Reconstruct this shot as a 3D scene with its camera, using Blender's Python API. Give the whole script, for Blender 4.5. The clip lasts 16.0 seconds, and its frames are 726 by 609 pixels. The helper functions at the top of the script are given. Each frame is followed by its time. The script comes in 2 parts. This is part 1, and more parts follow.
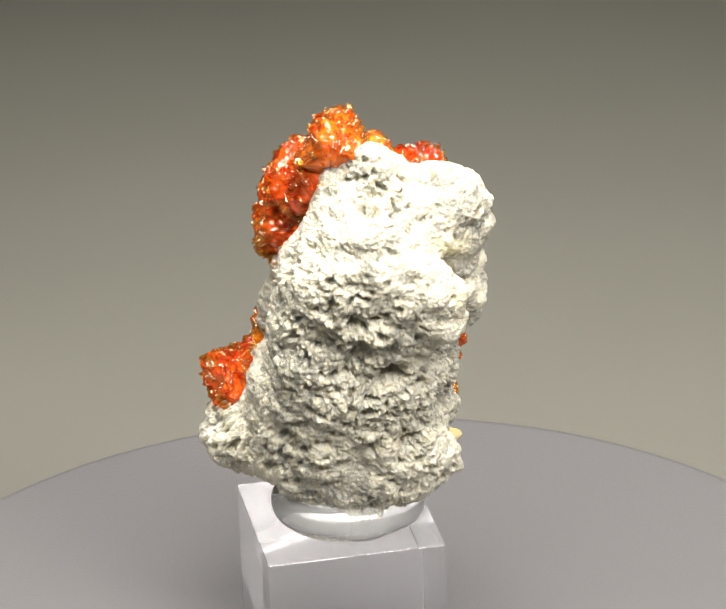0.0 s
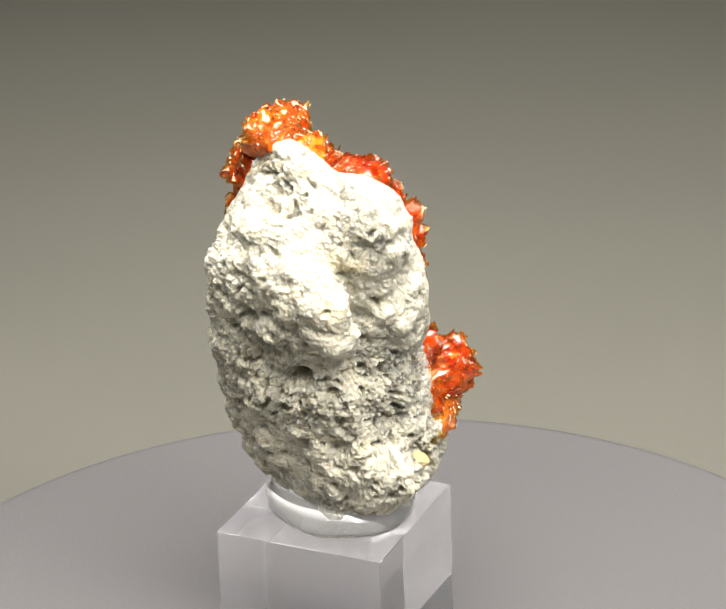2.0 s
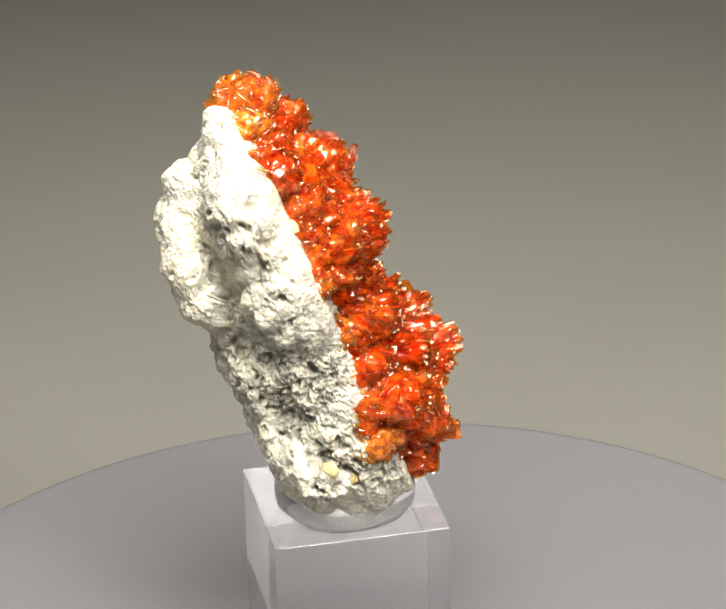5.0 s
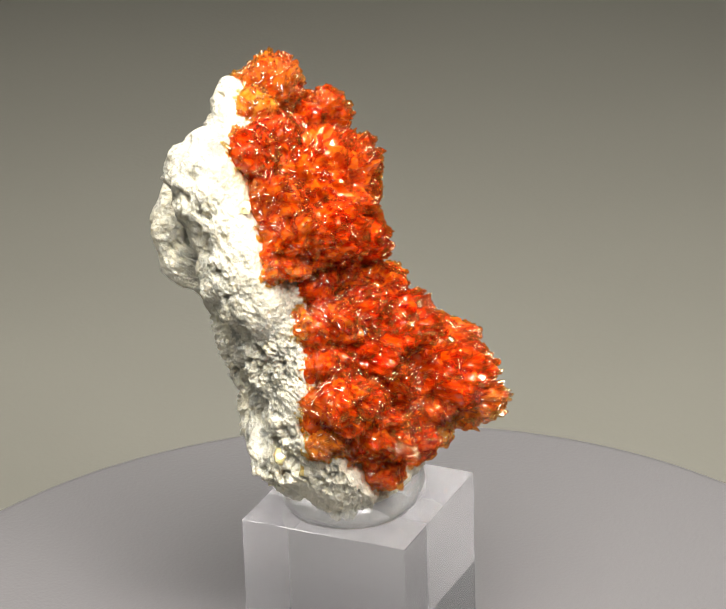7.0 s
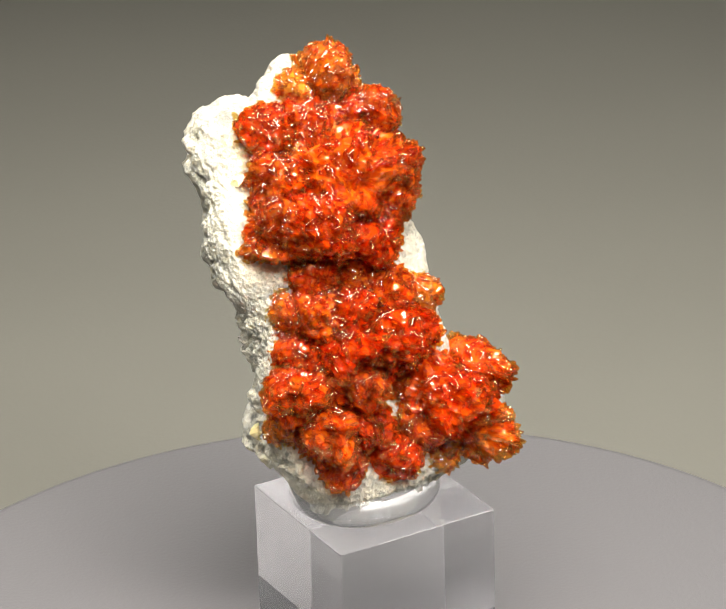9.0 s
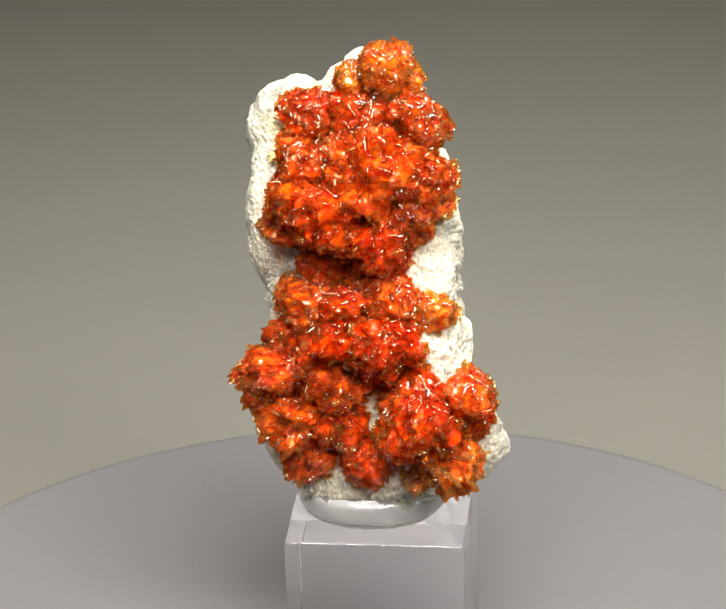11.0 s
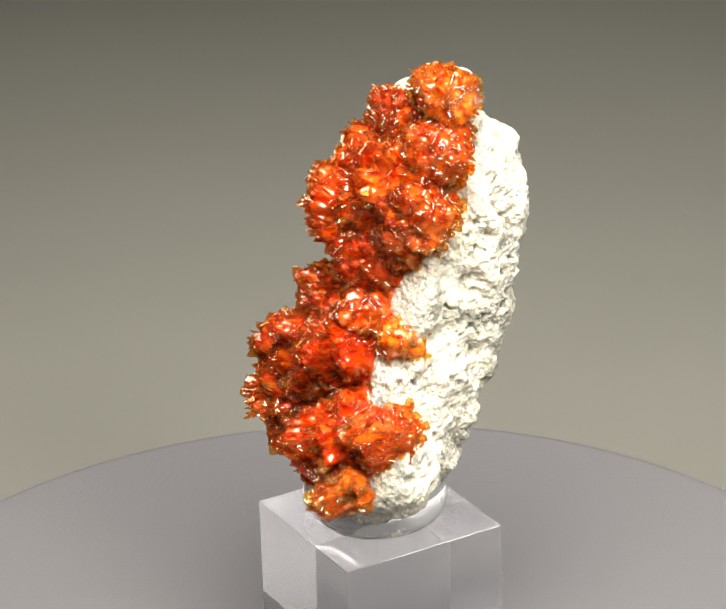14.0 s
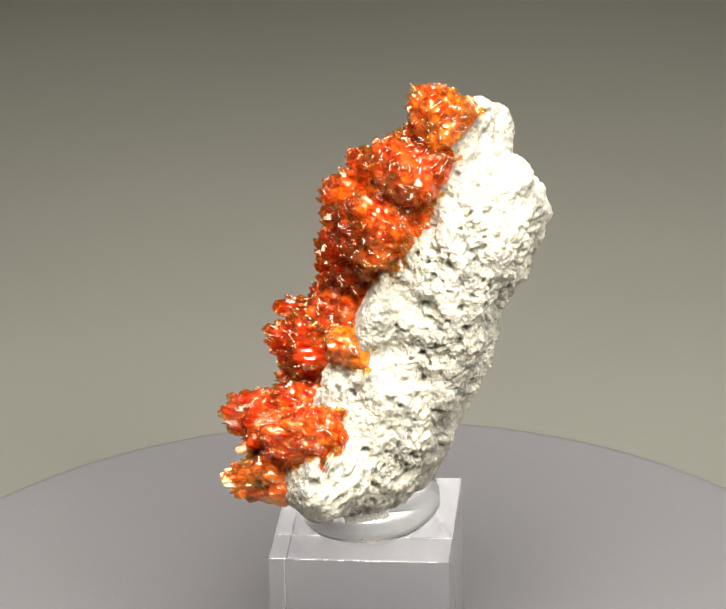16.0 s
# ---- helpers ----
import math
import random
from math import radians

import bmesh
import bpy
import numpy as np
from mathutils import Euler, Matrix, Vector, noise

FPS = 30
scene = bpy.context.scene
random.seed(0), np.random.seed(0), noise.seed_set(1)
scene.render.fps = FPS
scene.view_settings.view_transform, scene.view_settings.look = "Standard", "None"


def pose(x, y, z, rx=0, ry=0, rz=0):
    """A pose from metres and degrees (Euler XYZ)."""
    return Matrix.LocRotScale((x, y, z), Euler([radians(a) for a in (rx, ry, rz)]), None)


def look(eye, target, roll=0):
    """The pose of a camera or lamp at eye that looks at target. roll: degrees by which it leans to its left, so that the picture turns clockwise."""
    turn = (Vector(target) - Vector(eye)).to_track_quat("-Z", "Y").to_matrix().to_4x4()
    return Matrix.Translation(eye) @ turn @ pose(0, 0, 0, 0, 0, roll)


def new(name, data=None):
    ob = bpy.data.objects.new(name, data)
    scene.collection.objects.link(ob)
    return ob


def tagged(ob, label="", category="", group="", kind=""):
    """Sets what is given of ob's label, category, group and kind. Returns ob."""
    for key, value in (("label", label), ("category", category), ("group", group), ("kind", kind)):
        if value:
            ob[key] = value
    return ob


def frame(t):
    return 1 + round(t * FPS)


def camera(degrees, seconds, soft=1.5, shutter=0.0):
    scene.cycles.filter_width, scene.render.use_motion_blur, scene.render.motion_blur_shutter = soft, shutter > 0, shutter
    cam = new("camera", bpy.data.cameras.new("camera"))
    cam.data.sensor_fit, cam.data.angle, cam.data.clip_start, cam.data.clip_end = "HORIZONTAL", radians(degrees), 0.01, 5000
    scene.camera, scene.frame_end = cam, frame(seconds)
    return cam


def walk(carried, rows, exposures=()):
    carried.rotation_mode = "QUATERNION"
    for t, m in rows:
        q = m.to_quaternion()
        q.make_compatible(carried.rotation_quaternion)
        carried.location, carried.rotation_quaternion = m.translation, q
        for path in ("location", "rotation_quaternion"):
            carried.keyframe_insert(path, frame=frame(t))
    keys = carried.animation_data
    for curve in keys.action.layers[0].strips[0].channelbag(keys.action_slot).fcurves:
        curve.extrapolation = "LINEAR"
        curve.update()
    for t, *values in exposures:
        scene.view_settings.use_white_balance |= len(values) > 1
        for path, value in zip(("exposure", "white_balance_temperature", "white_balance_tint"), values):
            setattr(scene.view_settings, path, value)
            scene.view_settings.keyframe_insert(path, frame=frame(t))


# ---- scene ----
MM = 0.001
TURN = -17.957          # degrees of turn a second

# camera on a tripod, a long lens looking down at the turntable
cam = camera(11.72, 16.0, 0.85)
EYE = Vector((0.0, -0.45, 0.2682))
AIM = Vector((math.sin(0.00318) * math.cos(0.43295), math.cos(0.00318) * math.cos(0.43295), -math.sin(0.43295)))
STAND = look(EYE, EYE + AIM, -1.735)
walk(cam, [(0.0, STAND), (16.0, STAND)], exposures=[(0.0, 0.0), (16.0, 0.0)])

# ---- light: a dim room, a softbox overhead, a strip lamp at the front ----
world = bpy.data.worlds.new("room")
world.use_nodes = True
scene.world = world
world.node_tree.nodes["Background"].inputs["Color"].default_value = (0.9, 0.95, 1.0, 1)
world.node_tree.nodes["Background"].inputs["Strength"].default_value = 0.035


def area_lamp(name, eye, target, width, depth, watts, colour, spread):
    data = bpy.data.lights.new(name, "AREA")
    data.shape, data.size, data.size_y = "RECTANGLE", width, depth
    data.energy, data.color, data.spread = watts, colour, radians(spread)
    ob = new(name, data)
    ob.matrix_world = look(eye, target)
    return ob


area_lamp("softbox_lamp", (0.02, -0.17, 0.43), (0, 0.0, 0.04), 0.54, 0.42, 2.68, (1.0, 0.968, 0.89), 64)
area_lamp("strip_lamp", (0.20, -0.30, 0.36), (0, 0, 0.05), 0.10, 0.07, 0.66, (1.0, 0.97, 0.93), 120)


# ---- materials ----
def material(name):
    m = bpy.data.materials.new(name)
    m.use_nodes = True
    nt = m.node_tree
    return m, nt, nt.nodes["Principled BSDF"]


def node(nt, kind, **inputs):
    n = nt.nodes.new(kind)
    for key, value in inputs.items():
        n.inputs[key.replace("_", " ")].default_value = value
    return n


def ramp(nt, source, stops):
    n = nt.nodes.new("ShaderNodeValToRGB")
    el = n.color_ramp.elements
    while len(el) < len(stops):
        el.new(0.5)
    for e, (at, colour) in zip(el, stops):
        e.position, e.color = at, (*colour, 1)
    nt.links.new(source, n.inputs[0])
    return n


def mixed(nt, factor, a, b):
    n = nt.nodes.new("ShaderNodeMix")
    n.data_type = "RGBA"
    nt.links.new(factor, n.inputs[0])
    for socket, value in ((n.inputs[6], a), (n.inputs[7], b)):
        if isinstance(value, tuple):
            socket.default_value = (*value, 1)
        else:
            nt.links.new(value, socket)
    return n.outputs[2]


def bump(nt, bsdf, height, strength, distance):
    n = node(nt, "ShaderNodeBump", Strength=strength, Distance=distance)
    nt.links.new(height, n.inputs["Height"])
    nt.links.new(n.outputs[0], bsdf.inputs["Normal"])


def paper_material(name, colour, rough, grain):
    m, nt, b = material(name)
    co = nt.nodes.new("ShaderNodeTexCoord")
    big = node(nt, "ShaderNodeTexNoise", Scale=9.0, Detail=3.0)
    fine = node(nt, "ShaderNodeTexNoise", Scale=grain, Detail=4.0)
    for n in (big, fine):
        nt.links.new(co.outputs["Object"], n.inputs["Vector"])
    r = ramp(nt, big.outputs["Fac"], [(0.3, tuple(0.95 * c for c in colour)), (0.7, tuple(1.04 * c for c in colour))])
    nt.links.new(r.outputs[0], b.inputs["Base Color"])
    b.inputs["Roughness"].default_value = rough
    bump(nt, b, fine.outputs["Fac"], 0.12, 0.0004)
    return m


def rock_material():
    m, nt, b = material("white_matrix_stone")
    co = nt.nodes.new("ShaderNodeTexCoord")
    patch = node(nt, "ShaderNodeTexNoise", Scale=75.0, Detail=5.0, Roughness=0.65)
    speck = node(nt, "ShaderNodeTexNoise", Scale=620.0, Detail=4.0, Roughness=0.7)
    stain = node(nt, "ShaderNodeTexNoise", Scale=70.0, Detail=2.0)
    grain = node(nt, "ShaderNodeTexVoronoi", Scale=1500.0)
    for n in (patch, speck, stain, grain):
        nt.links.new(co.outputs["Object"], n.inputs["Vector"])
    base = ramp(nt, patch.outputs["Fac"], [(0.34, (0.45, 0.42, 0.335)), (0.47, (0.55, 0.515, 0.415)), (0.62, (0.60, 0.565, 0.465))])
    dark = ramp(nt, speck.outputs["Fac"], [(0.46, (1, 1, 1)), (0.56, (0, 0, 0))])
    zone = ramp(nt, patch.outputs["Fac"], [(0.44, (0.7, 0.7, 0.7)), (0.58, (0.03, 0.03, 0.03))])
    both = nt.nodes.new("ShaderNodeMath")
    both.operation = "MULTIPLY"
    nt.links.new(dark.outputs[0], both.inputs[0])
    nt.links.new(zone.outputs[0], both.inputs[1])
    grey = mixed(nt, both.outputs[0], base.outputs[0], (0.20, 0.20, 0.18))
    ochre = ramp(nt, stain.outputs["Fac"], [(0.66, (0, 0, 0)), (0.76, (0.6, 0.6, 0.6))])
    nt.links.new(mixed(nt, ochre.outputs[0], grey, (0.70, 0.60, 0.34)), b.inputs["Base Color"])
    b.inputs["Roughness"].default_value = 0.62
    b.inputs["Subsurface Weight"].default_value = 0.6
    b.inputs["Subsurface Radius"].default_value = (1.0, 0.9, 0.7)
    b.inputs["Subsurface Scale"].default_value = 0.0014
    sugar = node(nt, "ShaderNodeTexNoise", Scale=2600.0, Detail=3.0, Roughness=0.7)
    nt.links.new(co.outputs["Object"], sugar.inputs["Vector"])
    relief = nt.nodes.new("ShaderNodeMath")
    relief.operation = "ADD"
    nt.links.new(grain.outputs["Distance"], relief.inputs[0])
    nt.links.new(sugar.outputs["Fac"], relief.inputs[1])
    bump(nt, b, relief.outputs[0], 0.8, 0.0004)
    return m


def crystal_tint(nt, deep, mid, pale):
    """Colour that varies from crystal to crystal and in clouds inside each one."""
    info = nt.nodes.new("ShaderNodeObjectInfo")
    co = nt.nodes.new("ShaderNodeTexCoord")
    cloud = node(nt, "ShaderNodeTexNoise", Scale=260.0, Detail=3.0)
    nt.links.new(co.outputs["Object"], cloud.inputs["Vector"])
    blend = nt.nodes.new("ShaderNodeMix")
    blend.inputs[0].default_value = 0.5
    nt.links.new(info.outputs["Random"], blend.inputs[2])
    nt.links.new(cloud.outputs["Fac"], blend.inputs[3])
    return ramp(nt, blend.outputs[0], [(0.25, deep), (0.55, mid), (0.82, pale)]).outputs[0], cloud.outputs["Fac"]


def blade_material(name, deep, mid, pale, thin):
    """Clear tinted crystal; each face passed deepens the tint, so thin edges are golden and thick parts red."""
    m, nt, b = material(name)
    tint, cloud = crystal_tint(nt, deep, mid, pale)
    nt.links.new(tint, b.inputs["Base Color"])
    b.inputs["Roughness"].default_value = 0.03
    b.inputs["IOR"].default_value = 2.1
    b.inputs["Transmission Weight"].default_value = 0.92
    bump(nt, b, cloud, 0.2, 0.0003)
    clear = nt.nodes.new("ShaderNodeBsdfTransparent")
    nt.links.new(tint, clear.inputs["Color"])
    blend = node(nt, "ShaderNodeMixShader", Fac=thin)
    nt.links.new(b.outputs[0], blend.inputs[1])
    nt.links.new(clear.outputs[0], blend.inputs[2])
    nt.links.new(blend.outputs[0], nt.nodes["Material Output"].inputs["Surface"])
    return m


def body_material(name, deep, mid, pale, scatter):
    """The clouded, grown-together inside of a rosette."""
    m, nt, b = material(name)
    tint, cloud = crystal_tint(nt, deep, mid, pale)
    nt.links.new(tint, b.inputs["Base Color"])
    b.inputs["Roughness"].default_value = 0.08
    b.inputs["IOR"].default_value = 1.8
    b.inputs["Transmission Weight"].default_value = 0.3
    b.inputs["Subsurface Weight"].default_value = scatter
    b.inputs["Subsurface Radius"].default_value = (1.0, 0.5, 0.2)
    b.inputs["Subsurface Scale"].default_value = 0.0025
    bump(nt, b, cloud, 0.2, 0.0003)
    return m


def clear_material(name, ior, rough, tint, clear):
    m, nt, b = material(name)
    b.inputs["Base Color"].default_value = (*tint, 1)
    b.inputs["Roughness"].default_value = rough
    b.inputs["IOR"].default_value = ior
    b.inputs["Transmission Weight"].default_value = clear
    co = nt.nodes.new("ShaderNodeTexCoord")
    wave = node(nt, "ShaderNodeTexNoise", Scale=60.0, Detail=1.0)
    nt.links.new(co.outputs["Object"], wave.inputs["Vector"])
    bump(nt, b, wave.outputs["Fac"], 0.03, 0.001)
    return m


BACKDROP = paper_material("grey_backdrop_paper", (0.096, 0.092, 0.078), 0.9, 900.0)
PLATTER = paper_material("satin_grey_plastic", (0.118, 0.113, 0.117), 0.45, 1500.0)
ROCK = rock_material()
CRYSTAL = blade_material("orange_red_crystal", (0.95, 0.42, 0.05), (0.97, 0.54, 0.10), (0.98, 0.68, 0.20), 0.62)
AMBER = blade_material("amber_crystal", (0.97, 0.66, 0.14), (0.98, 0.77, 0.26), (0.99, 0.87, 0.44), 0.45)
BODY = body_material("orange_red_crystal_body", (0.76, 0.048, 0.001), (0.86, 0.085, 0.002), (0.93, 0.15, 0.005), 0.7)
AMBER_BODY = body_material("amber_crystal_body", (0.84, 0.14, 0.004), (0.90, 0.23, 0.010), (0.95, 0.38, 0.03), 0.3)
HONEY = body_material("honey_crystal", (0.66, 0.50, 0.16), (0.76, 0.62, 0.28), (0.85, 0.75, 0.45), 0.2)
ACRYLIC = clear_material("clear_acrylic", 1.49, 0.0, (0.98, 0.98, 1.0), 0.978)
GEL = clear_material("clear_mounting_gel", 1.42, 0.02, (0.97, 0.97, 0.97), 0.86)


def mesh_object(name, bm, mat, parent=None, smooth=False, label=""):
    data = bpy.data.meshes.new(name)
    bm.to_mesh(data)
    bm.free()
    data.materials.append(mat)
    if smooth:
        data.shade_smooth()
    ob = new(name, data)
    ob.parent = parent
    if label:
        tagged(ob, label)
    return ob


# ---- backdrop: a sheet that lies flat and sweeps up behind ----
def backdrop():
    bm = bmesh.new()
    line = [(-0.9, 0.0), (0.50, 0.0)]
    for k in range(1, 13):
        a = math.radians(60) * k / 12
        line.append((0.50 + 0.14 * math.sin(a), 0.14 - 0.14 * math.cos(a)))
    rows = [[bm.verts.new((x, y, z - 0.0133)) for x in (-1.5, 1.5)] for y, z in line]
    for a, b in zip(rows, rows[1:]):
        bm.faces.new((a[0], a[1], b[1], b[0]))
    bmesh.ops.recalc_face_normals(bm, faces=bm.faces)
    ob = mesh_object("backdrop", bm, BACKDROP, smooth=True)
    ob.modifiers.new("thick", "SOLIDIFY").thickness = 0.002
    ob.modifiers["thick"].offset = -1
    return tagged(ob, "light grey paper backdrop sweeping up behind the turntable", "backdrop", kind="structure")


def lathe(profile, steps, squash=1.0):
    """A turned body from pairs of radius and height, closed at the axis."""
    bm = bmesh.new()
    rings = []
    for r, z in profile:
        if r < 1e-9:
            rings.append([bm.verts.new((0, 0, z))])
        else:
            rings.append([bm.verts.new((r * math.cos(2 * math.pi * k / steps), squash * r * math.sin(2 * math.pi * k / steps), z)) for k in range(steps)])
    for a, b in zip(rings, rings[1:]):
        for k in range(steps):
            j = (k + 1) % steps
            if len(a) == 1:
                bm.faces.new((a[0], b[k], b[j]))
            elif len(b) == 1:
                bm.faces.new((a[k], a[j], b[0]))
            else:
                bm.faces.new((a[k], a[j], b[j], b[k]))
    bmesh.ops.recalc_face_normals(bm, faces=bm.faces)
    return bm


def turntable():
    base = tagged(new("turntable"), "round satin grey rotating display turntable", "turntable")
    R = 0.0808
    prof = [(0, -0.010), (R - 0.004, -0.010)]
    for k in range(9):
        a = math.radians(-90 + 180 * k / 8)
        prof.append((R - 0.004 + 0.004 * math.cos(a), -0.004 + 0.004 * math.sin(a)))
    prof.append((0, 0))
    platter = mesh_object("platter", lathe(prof, 160), PLATTER, base, True)
    platter.location = (0.0, 0.0018, 0)
    mesh_object("foot", lathe([(0, -0.016), (0.070, -0.016), (0.072, -0.015), (0.072, -0.0105), (0, -0.0105)], 96), PLATTER, base)
    return base


def acrylic_block():
    bm = bmesh.new()
    bmesh.ops.create_cube(bm, size=1.0)
    for v in bm.verts:
        v.co = Vector((v.co.x * 0.0254, v.co.y * 0.0254, (v.co.z + 0.5) * 0.0254))
    bmesh.ops.bevel(bm, geom=bm.edges[:], offset=0.00006, segments=1, affect="EDGES", profile=0.5)
    ob = mesh_object("display_block", bm, ACRYLIC)
    ob.visible_shadow = False
    return tagged(ob, "clear polished acrylic block standing on the turntable", "display block")


def gel_bead():
    prof = [(0, 0.0)]
    for k in range(15):
        a = math.radians(-90 + 180 * k / 14)
        prof.append((0.0085 + 0.0026 * math.cos(a), 0.0026 + 0.0026 * math.sin(a)))
    prof.append((0.004, 0.0050))
    prof.append((0, 0.0048))
    bm = lathe(prof, 96, 0.93)
    for v in bm.verts:
        v.co.z += 0.0004 * noise.noise(v.co * 180) * (v.co.z > 0.0005)
        s = 1 + 0.03 * noise.noise(v.co * 70)
        v.co.x *= s
        v.co.y *= s
    ob = mesh_object("mounting_gel", bm, GEL, smooth=True)
    ob.visible_shadow = False
    return tagged(ob, "clear glossy mounting putty pressed flat on the block", "mounting putty")


# ---- the specimen, in its own frame: u across, v up along the slab, n out of the crystal face ----
HUB = Vector((0.0, -9.0, 61.2))
AXES = Matrix(((1, 0, 0), (0, -0.347, 0.938), (0, 0.938, 0.347)))    # rows u, v, n
FACE = 6.9

# lobes of the stone, millimetres: centre u v n, radii u v n
LOBES = (
    (11.9, 19.9, 1.7, 7.2, 7.0, 5.5), (2.2, 19.0, 2.3, 6.9, 12.6, 4.9), (2.2, 16.0, -2.6, 9.2, 9.9, 6.9),
    (3.8, 11.6, -8.6, 11.3, 9.6, 3.8), (12.8, 9.4, 2.2, 5.3, 12.6, 6.0), (-5.7, 2.3, -3.2, 5.3, 15.6, 8.0),
    (-3.7, -1.2, 3.1, 9.0, 18.2, 3.1), (3.4, -3.2, -1.1, 9.2, 23.3, 8.4), (9.2, -4.4, 1.6, 4.6, 23.5, 6.2),
    (-0.4, -7.3, -8.7, 11.0, 22.0, 3.0), (-7.5, -14.9, -0.4, 8.1, 13.5, 10.1), (3.3, -19.9, 4.2, 9.3, 11.6, 11.2),
    (0.9, -20.9, -5.6, 12.9, 8.4, 5.3), (-14.3, -22.3, 1.7, 7.2, 7.8, 5.9), (-1.5, -27.9, 0.5, 11.9, 5.6, 8.8),
    (10.4, -23.3, -4.6, 4.0, 4.2, 4.2),
)
# pits: centre u v n, radius, depth
PITS = ((5.3, 1.4, -11.6, 2.2, 6.0), (14.0, 10.6, 2.1, 3.2, 3.4), (-11.3, 6.0, -3.4, 2.4, 3.6), (1.0, 6.5, -12.5, 2.0, 3.0),
        (-0.4, 12.0, -12.4, 2.2, 3.0), (-12.7, -1.2, -1.0, 2.0, 2.8), (13.5, 0.0, 1.0, 3.0, 2.0), (-11.0, -8.0, -5.0, 2.5, 2.4),
        (7.0, -13.0, -11.0, 2.2, 2.2), (-6.0, -26.0, -7.0, 2.2, 2.4), (3.0, 25.5, -3.5, 3.0, 3.0), (2.0, -12.0, -12.0, 1.8, 2.2))


def stone():
    bm = bmesh.new()
    bmesh.ops.create_icosphere(bm, subdivisions=8, radius=1.0)
    d = np.array([v.co[:] for v in bm.verts]) * (18.0, 34.0, 13.0)
    d /= np.linalg.norm(d, axis=1, keepdims=True)
    lobes = np.array(LOBES)
    hub = np.array((1.5, -3.0, -1.0))

    def field(p):
        f = np.zeros(len(p))
        for row in lobes:
            q = np.sqrt((((p - row[:3]) / row[3:]) ** 2).sum(1))
            f += np.exp(-8.0 * (q - 1.0))
        return np.minimum(np.log(f + 1e-30), (FACE - p[:, 2]) * 1.2)

    reach = np.full(len(d), 2.0)
    found = np.zeros(len(d), bool)
    for s in np.arange(44.0, 2.0, -0.7):
        todo = np.where(~found)[0]
        hit = field(hub + d[todo] * s) > 0
        reach[todo[hit]] = s
        found[todo[hit]] = True
    lo, hi = reach.copy(), reach + 0.7
    for _ in range(7):
        mid = (lo + hi) / 2
        inside = field(hub + d * mid[:, None]) > 0
        lo, hi = np.where(inside, mid, lo), np.where(inside, hi, mid)
    p = hub + d * lo[:, None]
    for v, q in zip(bm.verts, p):
        v.co = q
    bm.normal_update()
    moved = []
    for v in bm.verts:
        q, nor = v.co, v.normal
        near_face = min(1.0, max(0.25, (FACE + 0.5 - q.z) / 6.0))
        warp = Vector((noise.noise(q * 0.8), noise.noise(q * 0.8 + Vector((9, 3, 1))), noise.noise(q * 0.8 + Vector((2, 8, 5)))))
        big = noise.voronoi(q * 0.26 + warp * 0.25)[0][0]
        mid = noise.voronoi(q * 0.62 + warp * 0.35)[0][0]
        small = noise.voronoi(q * 1.5 + warp * 0.3)[0][0]
        rough = min(1.1, max(0.45, 0.62 - 0.006 * q.y + 1.5 * noise.noise(q * 0.12 + Vector((4, 4, 4)))))
        h = near_face * (0.30 + 1.3 * noise.noise(q * 0.15) + 0.75 * noise.noise(q * 0.36))
        h += near_face * 0.9 * (0.30 - 1.2 * big * big) + max(0.6, near_face) * (rough * (0.5 * (0.25 - 1.4 * mid * mid) + 0.34 * (0.22 - 1.4 * small * small)))
        h += rough * (0.34 * noise.noise(q * 1.9) + 0.26 * noise.noise(q * 3.6)) + 0.09 * noise.noise(q * 7.0)
        hole = noise.noise(q * 0.75 + Vector((7, 2, 5))) * rough
        if hole > 0.17:
            h -= near_face * min(1.3, (hole - 0.17) * 6.0)
        for u, w, n, r, depth in PITS:
            k = (q - Vector((u, w, n))).length / r
            if k < 1.6:
                h -= depth * math.exp(-(k * 1.4) ** 2) * (0.8 + 0.6 * noise.noise(q * 0.8))
        moved.append(q + nor * h)
    for v, q in zip(bm.verts, moved):
        w = AXES.transposed() @ q + HUB
        tuck = 1.0 - 0.16 * min(1.0, max(0.0, (38.0 - w.z) / 7.0))      # the foot narrows into the putty
        v.co = Vector((-1.6 + (w.x + 1.6) * tuck, -2.0 + (w.y + 2.0) * tuck, w.z)) * MM
    return bm


# rosettes on the face, millimetres: centre u v, foot n, radius across, height
RED_ROSETTES = (
    (8.8, 22.2, 5.8, 4.2, 6.2), (-7.5, 22.4, 5.8, 4.2, 6.6), (-1.4, 14.2, 5.6, 9.2, 11.0), (-8.6, 13.8, 5.6, 5.2, 8.4),
    (9.2, 8.6, 5.6, 5.8, 10.8), (8.8, 15.0, 5.6, 5.0, 8.2), (3.0, 7.8, 6.2, 6.6, 11.4), (-3.6, 4.6, 6.2, 4.8, 9.0), (-6.6, 9.0, 5.6, 4.6, 8.0),
    (6.4, -4.6, 5.8, 5.0, 8.6), (0.6, -5.2, 6.0, 5.2, 8.6), (-5.3, -3.2, 5.8, 4.6, 7.8), (-5.6, -9.6, 6.2, 5.6, 10.8), (2.0, -9.6, 6.2, 5.8, 10.8),
    (10.5, -15.6, 6.2, 5.2, 11.2), (6.8, -21.4, 6.2, 5.0, 10.6), (1.4, -15.0, 6.2, 5.2, 10.4), (-12.4, -19.4, 6.0, 6.6, 12.2), (-17.9, -16.8, 3.8, 4.6, 8.8),
)
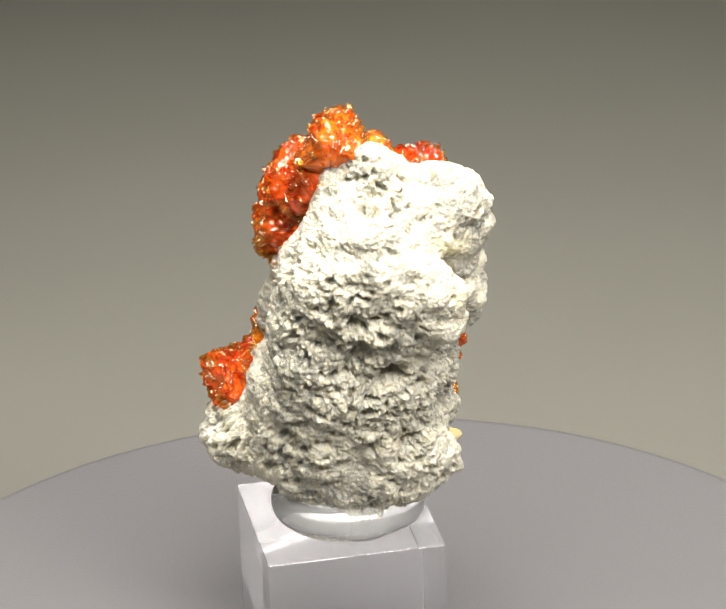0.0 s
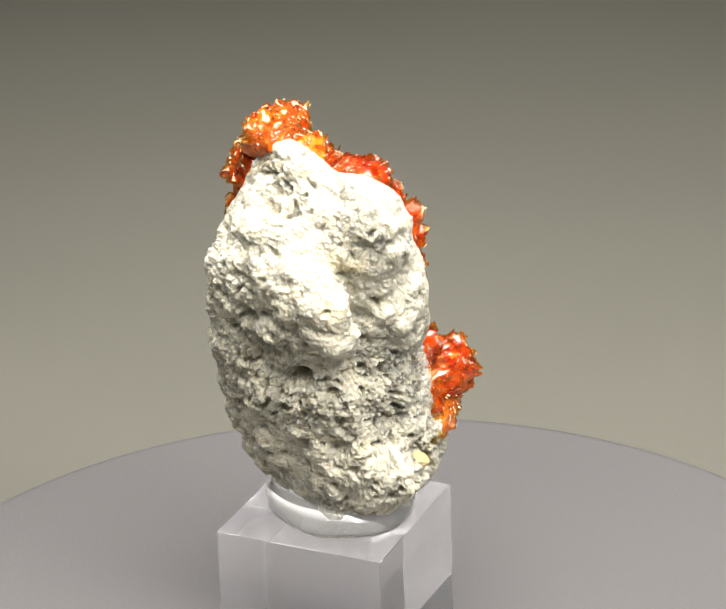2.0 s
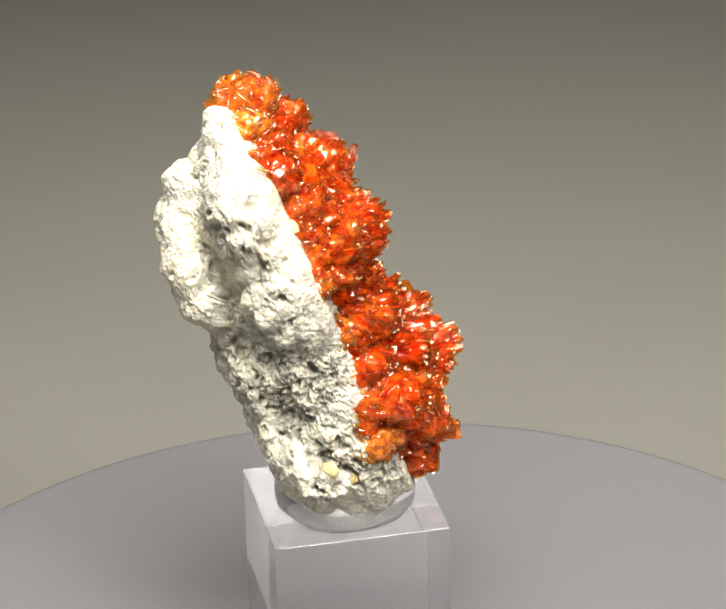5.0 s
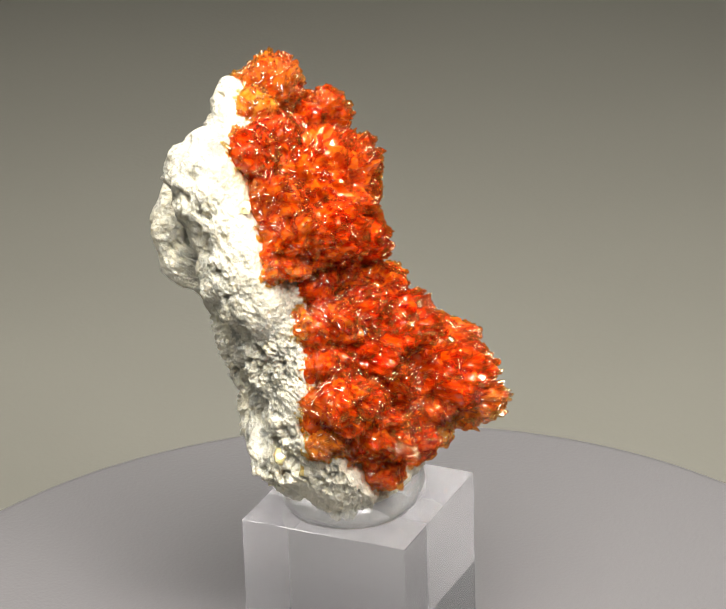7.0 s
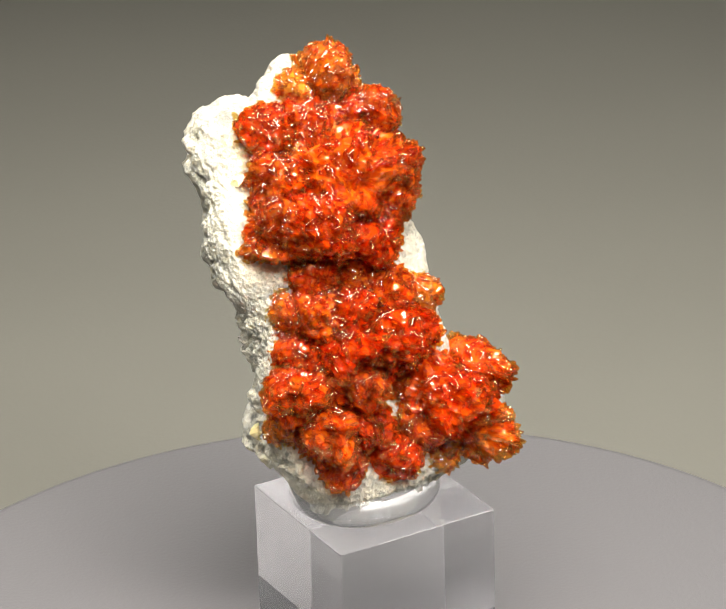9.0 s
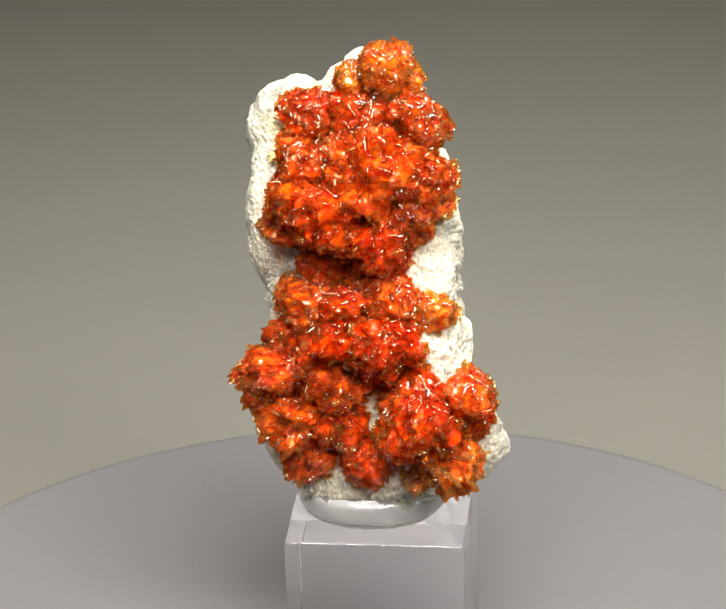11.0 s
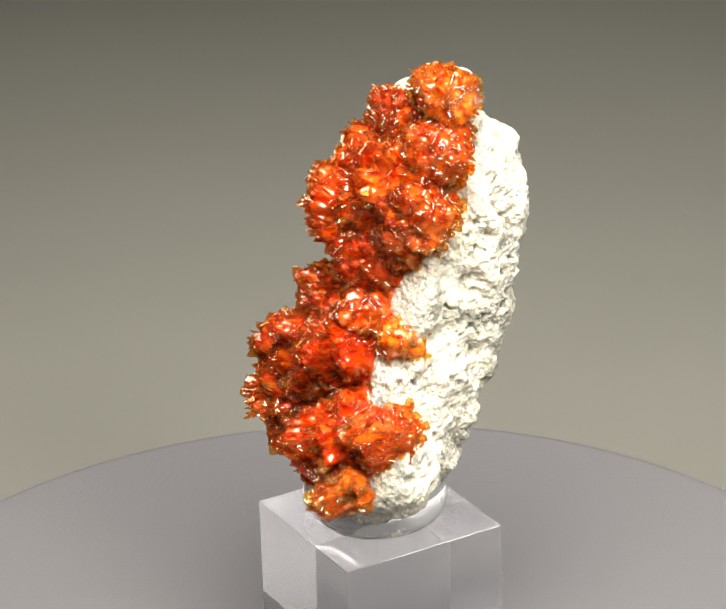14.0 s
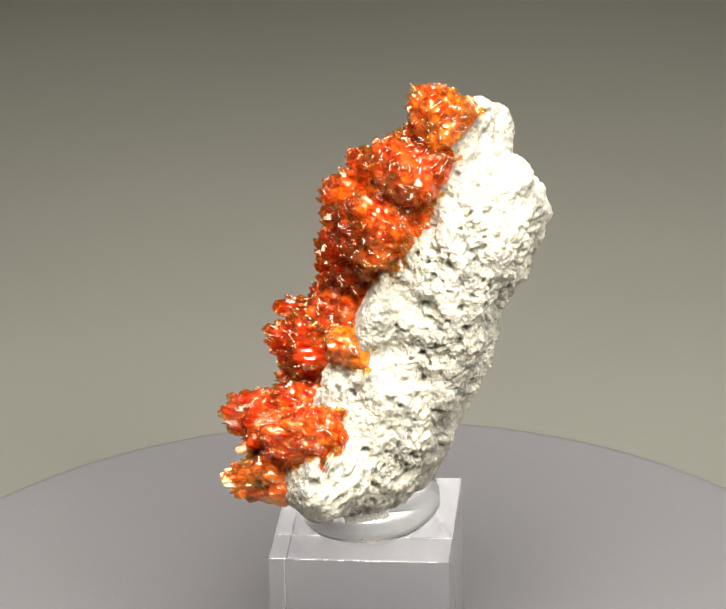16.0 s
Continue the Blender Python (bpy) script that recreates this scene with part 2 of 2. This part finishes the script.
# honey-coloured grains on the stone: u v n, size
GRAINS = ((13.2, -20.6, -2.3, 1.3), (12.6, -1.2, -0.4, 0.8), (13.6, 15.9, 6.4, 1.2), (12.2, -23.5, 0.0, 0.9))
LOW_ROSETTES = (
    (1.6, 21.8, 4.6, 5.8, 6.4), (-4.6, 22.6, 4.2, 4.8, 6.2), (4.8, 0.8, 5.6, 4.6, 5.4), (-2.0, -0.6, 5.8, 4.8, 5.8), (8.6, -10.0, 5.8, 4.6, 7.4),
    (-8.4, -22.8, 5.8, 4.6, 7.4), (-14.6, -22.2, 5.4, 4.4, 7.6), (4.6, -26.6, 5.8, 3.6, 7.0), (-3.6, -26.4, 5.6, 4.0, 6.4), (0.9, -21.4, 5.4, 4.2, 8.2),
    (-6.6, -17.2, 5.0, 3.2, 5.2),
)
AMBER_ROSETTES = (
    (-1.6, 28.8, 4.4, 5.0, 6.2), (3.2, 27.2, 4.2, 3.4, 5.0), (-10.3, -4.8, 4.0, 4.0, 5.4), (-16.6, -25.0, 4.8, 4.6, 10.6), (12.2, 6.2, 4.6, 3.0, 5.0),
    (9.6, -3.2, 4.8, 3.6, 4.8), (11.8, -20.0, 5.0, 3.4, 5.2), (-10.6, -27.0, 5.2, 3.2, 5.4),
)


def blade_rings(width, thick, tip, skew):
    """The rings of a tabular crystal of length 1 along z with bevelled edges and a slanting chisel tip."""
    rows = []
    for z, w, t in ((0, 0.5 * width, 0.6 * thick), (1 - tip, width, thick), (1.0, 0.78 * width, 0.42 * thick)):
        lean = skew if z == 1.0 else 0.0
        rows += [(-w, 0, z - lean), (-0.7 * w, -t, z - lean), (0.7 * w, -t, z + lean), (w, 0, z + lean), (0.7 * w, t, z + lean), (-0.7 * w, t, z - lean)]
    return np.array(rows)


BLADE_FACES = [(6 * i + k, 6 * i + (k + 1) % 6, 6 * i + 6 + (k + 1) % 6, 6 * i + 6 + k) for i in (0, 1) for k in range(6)] + [(12, 13, 14, 15, 16, 17)]


def blade_mesh(name, width, thick, tip, skew, mat):
    data = bpy.data.meshes.new(name)
    data.from_pydata(blade_rings(width, thick, tip, skew).tolist(), [], BLADE_FACES + [(5, 4, 3, 2, 1, 0)])
    data.materials.append(mat)
    return data


def envelope(way, bulge):
    """How far the dome swells or sinks along a direction."""
    return 1.0 + 0.30 * noise.noise(way * 0.25 + bulge) + 0.13 * noise.noise(way * 0.6 + bulge)


def fan(count, r, h, bulge, rng, low):
    """Directions and twists of blades that fan out from one foot, twisted alike where they are neighbours."""
    for k in range(count):
        z = 1.0 - (1.0 - low) * (k + 0.5) / count
        a = k * 2.39996 + rng.uniform(-0.5, 0.5)
        s = math.sqrt(max(0.0, 1 - z * z))
        way = Vector((s * math.cos(a) * r, s * math.sin(a) * r, z * h))
        reach = way.length * envelope(way, bulge)
        way += Vector([rng.uniform(-0.35, 0.35) for _ in range(3)])
        twist = 420 * noise.noise(way * 0.22 + bulge) + rng.uniform(-22, 22)
        yield z, s, way, reach, way.to_track_quat("Z", "Y").to_matrix().to_4x4() @ pose(0, 0, 0, 0, 0, twist)


def rosette_body(r, h, bulge, rng):
    """The grown-together body: a smooth dome, and the many small crystal ends that crust it."""
    bm = bmesh.new()
    bmesh.ops.create_icosphere(bm, subdivisions=5, radius=1.0)
    points = []
    for v in bm.verts:
        way = Vector((v.co.x * r, v.co.y * r, v.co.z * h))
        sink = 1.0 + 0.75 * v.co.z if v.co.z < 0 else 1.0
        place = way * 0.9 + bulge
        site = noise.voronoi(place)[1][0]
        tilt = noise.cell_vector(site * 31.7) - Vector((0.5, 0.5, 0.5))
        step = 0.905 + 0.04 * noise.cell(site * 17.3) + 0.05 * tilt.dot(place - site)
        points.append(way * (step * envelope(way, bulge) * sink))
    faces = [tuple(v.index for v in f.verts) for f in bm.faces]
    dome = len(faces)
    bm.free()
    verts = [np.array(points)]
    total = len(points)
    count = int(40 + 3.4 * r * (r + 0.6 * h))
    for z, s, way, reach, turn in fan(count, r, h, bulge, rng, -0.3):
        ring = blade_rings(rng.uniform(0.35, 0.8), rng.uniform(0.12, 0.26), 0.12, rng.uniform(-0.05, 0.05))
        top = reach * rng.uniform(0.96, 1.01)
        ring[:, 2] = top * (0.6 + 0.4 * ring[:, 2])
        m = np.array(turn.to_3x3())
        verts.append(ring @ m.T)
        faces += [tuple(i + total for i in f) for f in BLADE_FACES]
        total += 18
    data = bpy.data.meshes.new("rosette")
    data.from_pydata((np.concatenate(verts) * MM).tolist(), [], faces)
    data.polygons.foreach_set("material_index", [int(k >= dome) for k in range(len(faces))])
    return data


def rosette(root, u, v, n, r, h, amber_share, body_stuff, shapes, rng):
    """A dome of thin blades that fan out from one foot on the stone."""
    bulge = Vector([rng.uniform(0, 40) for _ in range(3)])
    lean = Vector((0.026 * (u + 2.0), 0.010 * (v + 2.0), 1.0)).normalized()
    foot = Vector((u, v, n - 0.6)) - Vector((lean.x, lean.y, 0)) * h * 0.5
    stand = AXES.transposed().to_4x4() @ lean.to_track_quat("Z", "Y").to_matrix().to_4x4()
    data = rosette_body(r, h, bulge, rng)
    data.materials.append(body_stuff)
    data.materials.append(AMBER if amber_share > 0.5 else CRYSTAL)
    body = new("rosette", data)
    body.parent = root
    tagged(body, "amber rosette of bladed crystals" if amber_share > 0.5 else "orange-red rosette of bladed crystals")
    body.matrix_basis = Matrix.Translation((AXES.transposed() @ foot + HUB) * MM) @ stand
    count = min(220, int(30 + 3.0 * r * (r + 0.7 * h)))
    for z, s, way, reach, turn in fan(count, r, h, bulge, rng, -0.2):
        length = reach * rng.uniform(0.98, 1.05)
        amber = rng.random() < amber_share + (0.75 if z < 0.12 else 0.3 * s ** 6)
        piece = new("crystal", rng.choice(shapes[8:] if amber else shapes[:8]))
        piece.parent = body
        wide = rng.uniform(0.7, 1.9)
        piece.matrix_basis = turn @ Matrix.Diagonal((wide * MM, wide * MM, length * MM, 1))


def grain(root, u, v, n, size, rng):
    """A small amber crystal half sunk in the stone."""
    bm = bmesh.new()
    bmesh.ops.create_icosphere(bm, subdivisions=2, radius=1.0)
    off = Vector([rng.uniform(0, 30) for _ in range(3)])
    for p in bm.verts:
        s = 0.8 + 0.35 * noise.cell(p.co * 1.6 + off)
        p.co = Vector((p.co.x * 1.3, p.co.y, p.co.z * 0.9)) * s * size * MM
    ob = mesh_object("amber_grain", bm, HONEY, root, False, "small translucent honey-yellow crystal")
    ob.matrix_basis = Matrix.Translation((AXES.transposed() @ Vector((u, v, n)) + HUB) * MM) @ pose(0, 0, 0, rng.uniform(0, 90), rng.uniform(0, 90), rng.uniform(0, 90))


def specimen():
    root = tagged(new("mineral_specimen"), "white stone slab crusted with orange-red crystal rosettes, stuck in clear putty", "mineral specimen")
    rng = random.Random(5)
    mesh_object("stone_matrix", stone(), ROCK, root, True, "rough granular white stone")
    shapes = [blade_mesh("crystal", rng.uniform(0.34, 0.72), rng.uniform(0.13, 0.26), rng.uniform(0.03, 0.07), rng.uniform(-0.025, 0.025), CRYSTAL) for _ in range(8)]
    shapes += [blade_mesh("crystal", rng.uniform(0.32, 0.66), rng.uniform(0.12, 0.23), rng.uniform(0.03, 0.07), rng.uniform(-0.025, 0.025), AMBER) for _ in range(4)]
    for row in RED_ROSETTES + LOW_ROSETTES:
        rosette(root, *row, 0.5 if row[1] > 20 else 0.13, BODY, shapes, rng)
    for row in AMBER_ROSETTES:
        rosette(root, *row, 0.6, AMBER_BODY, shapes, rng)
    for row in GRAINS:
        grain(root, *row, rng)
    return root


DROP = backdrop()
TABLE = turntable()
BLOCK = acrylic_block()
BEAD = gel_bead()
STONE = specimen()


# ---- the turn of the table and all that stands on it ----
def motions():
    stands = ((TABLE, pose(0, 0, 0.0027)), (BLOCK, pose(-0.00285, -0.00202, 0.00275, 0, 0, 10.79)), (BEAD, pose(-0.0016, -0.0020, 0.0281, 0, 0, 5)),
              (STONE, pose(0, 0, 0)))
    for thing, stand in stands:
        walk(thing, [(t, pose(0, 0, 0, 0, 0, TURN * t) @ stand) for t in range(17)])


motions()
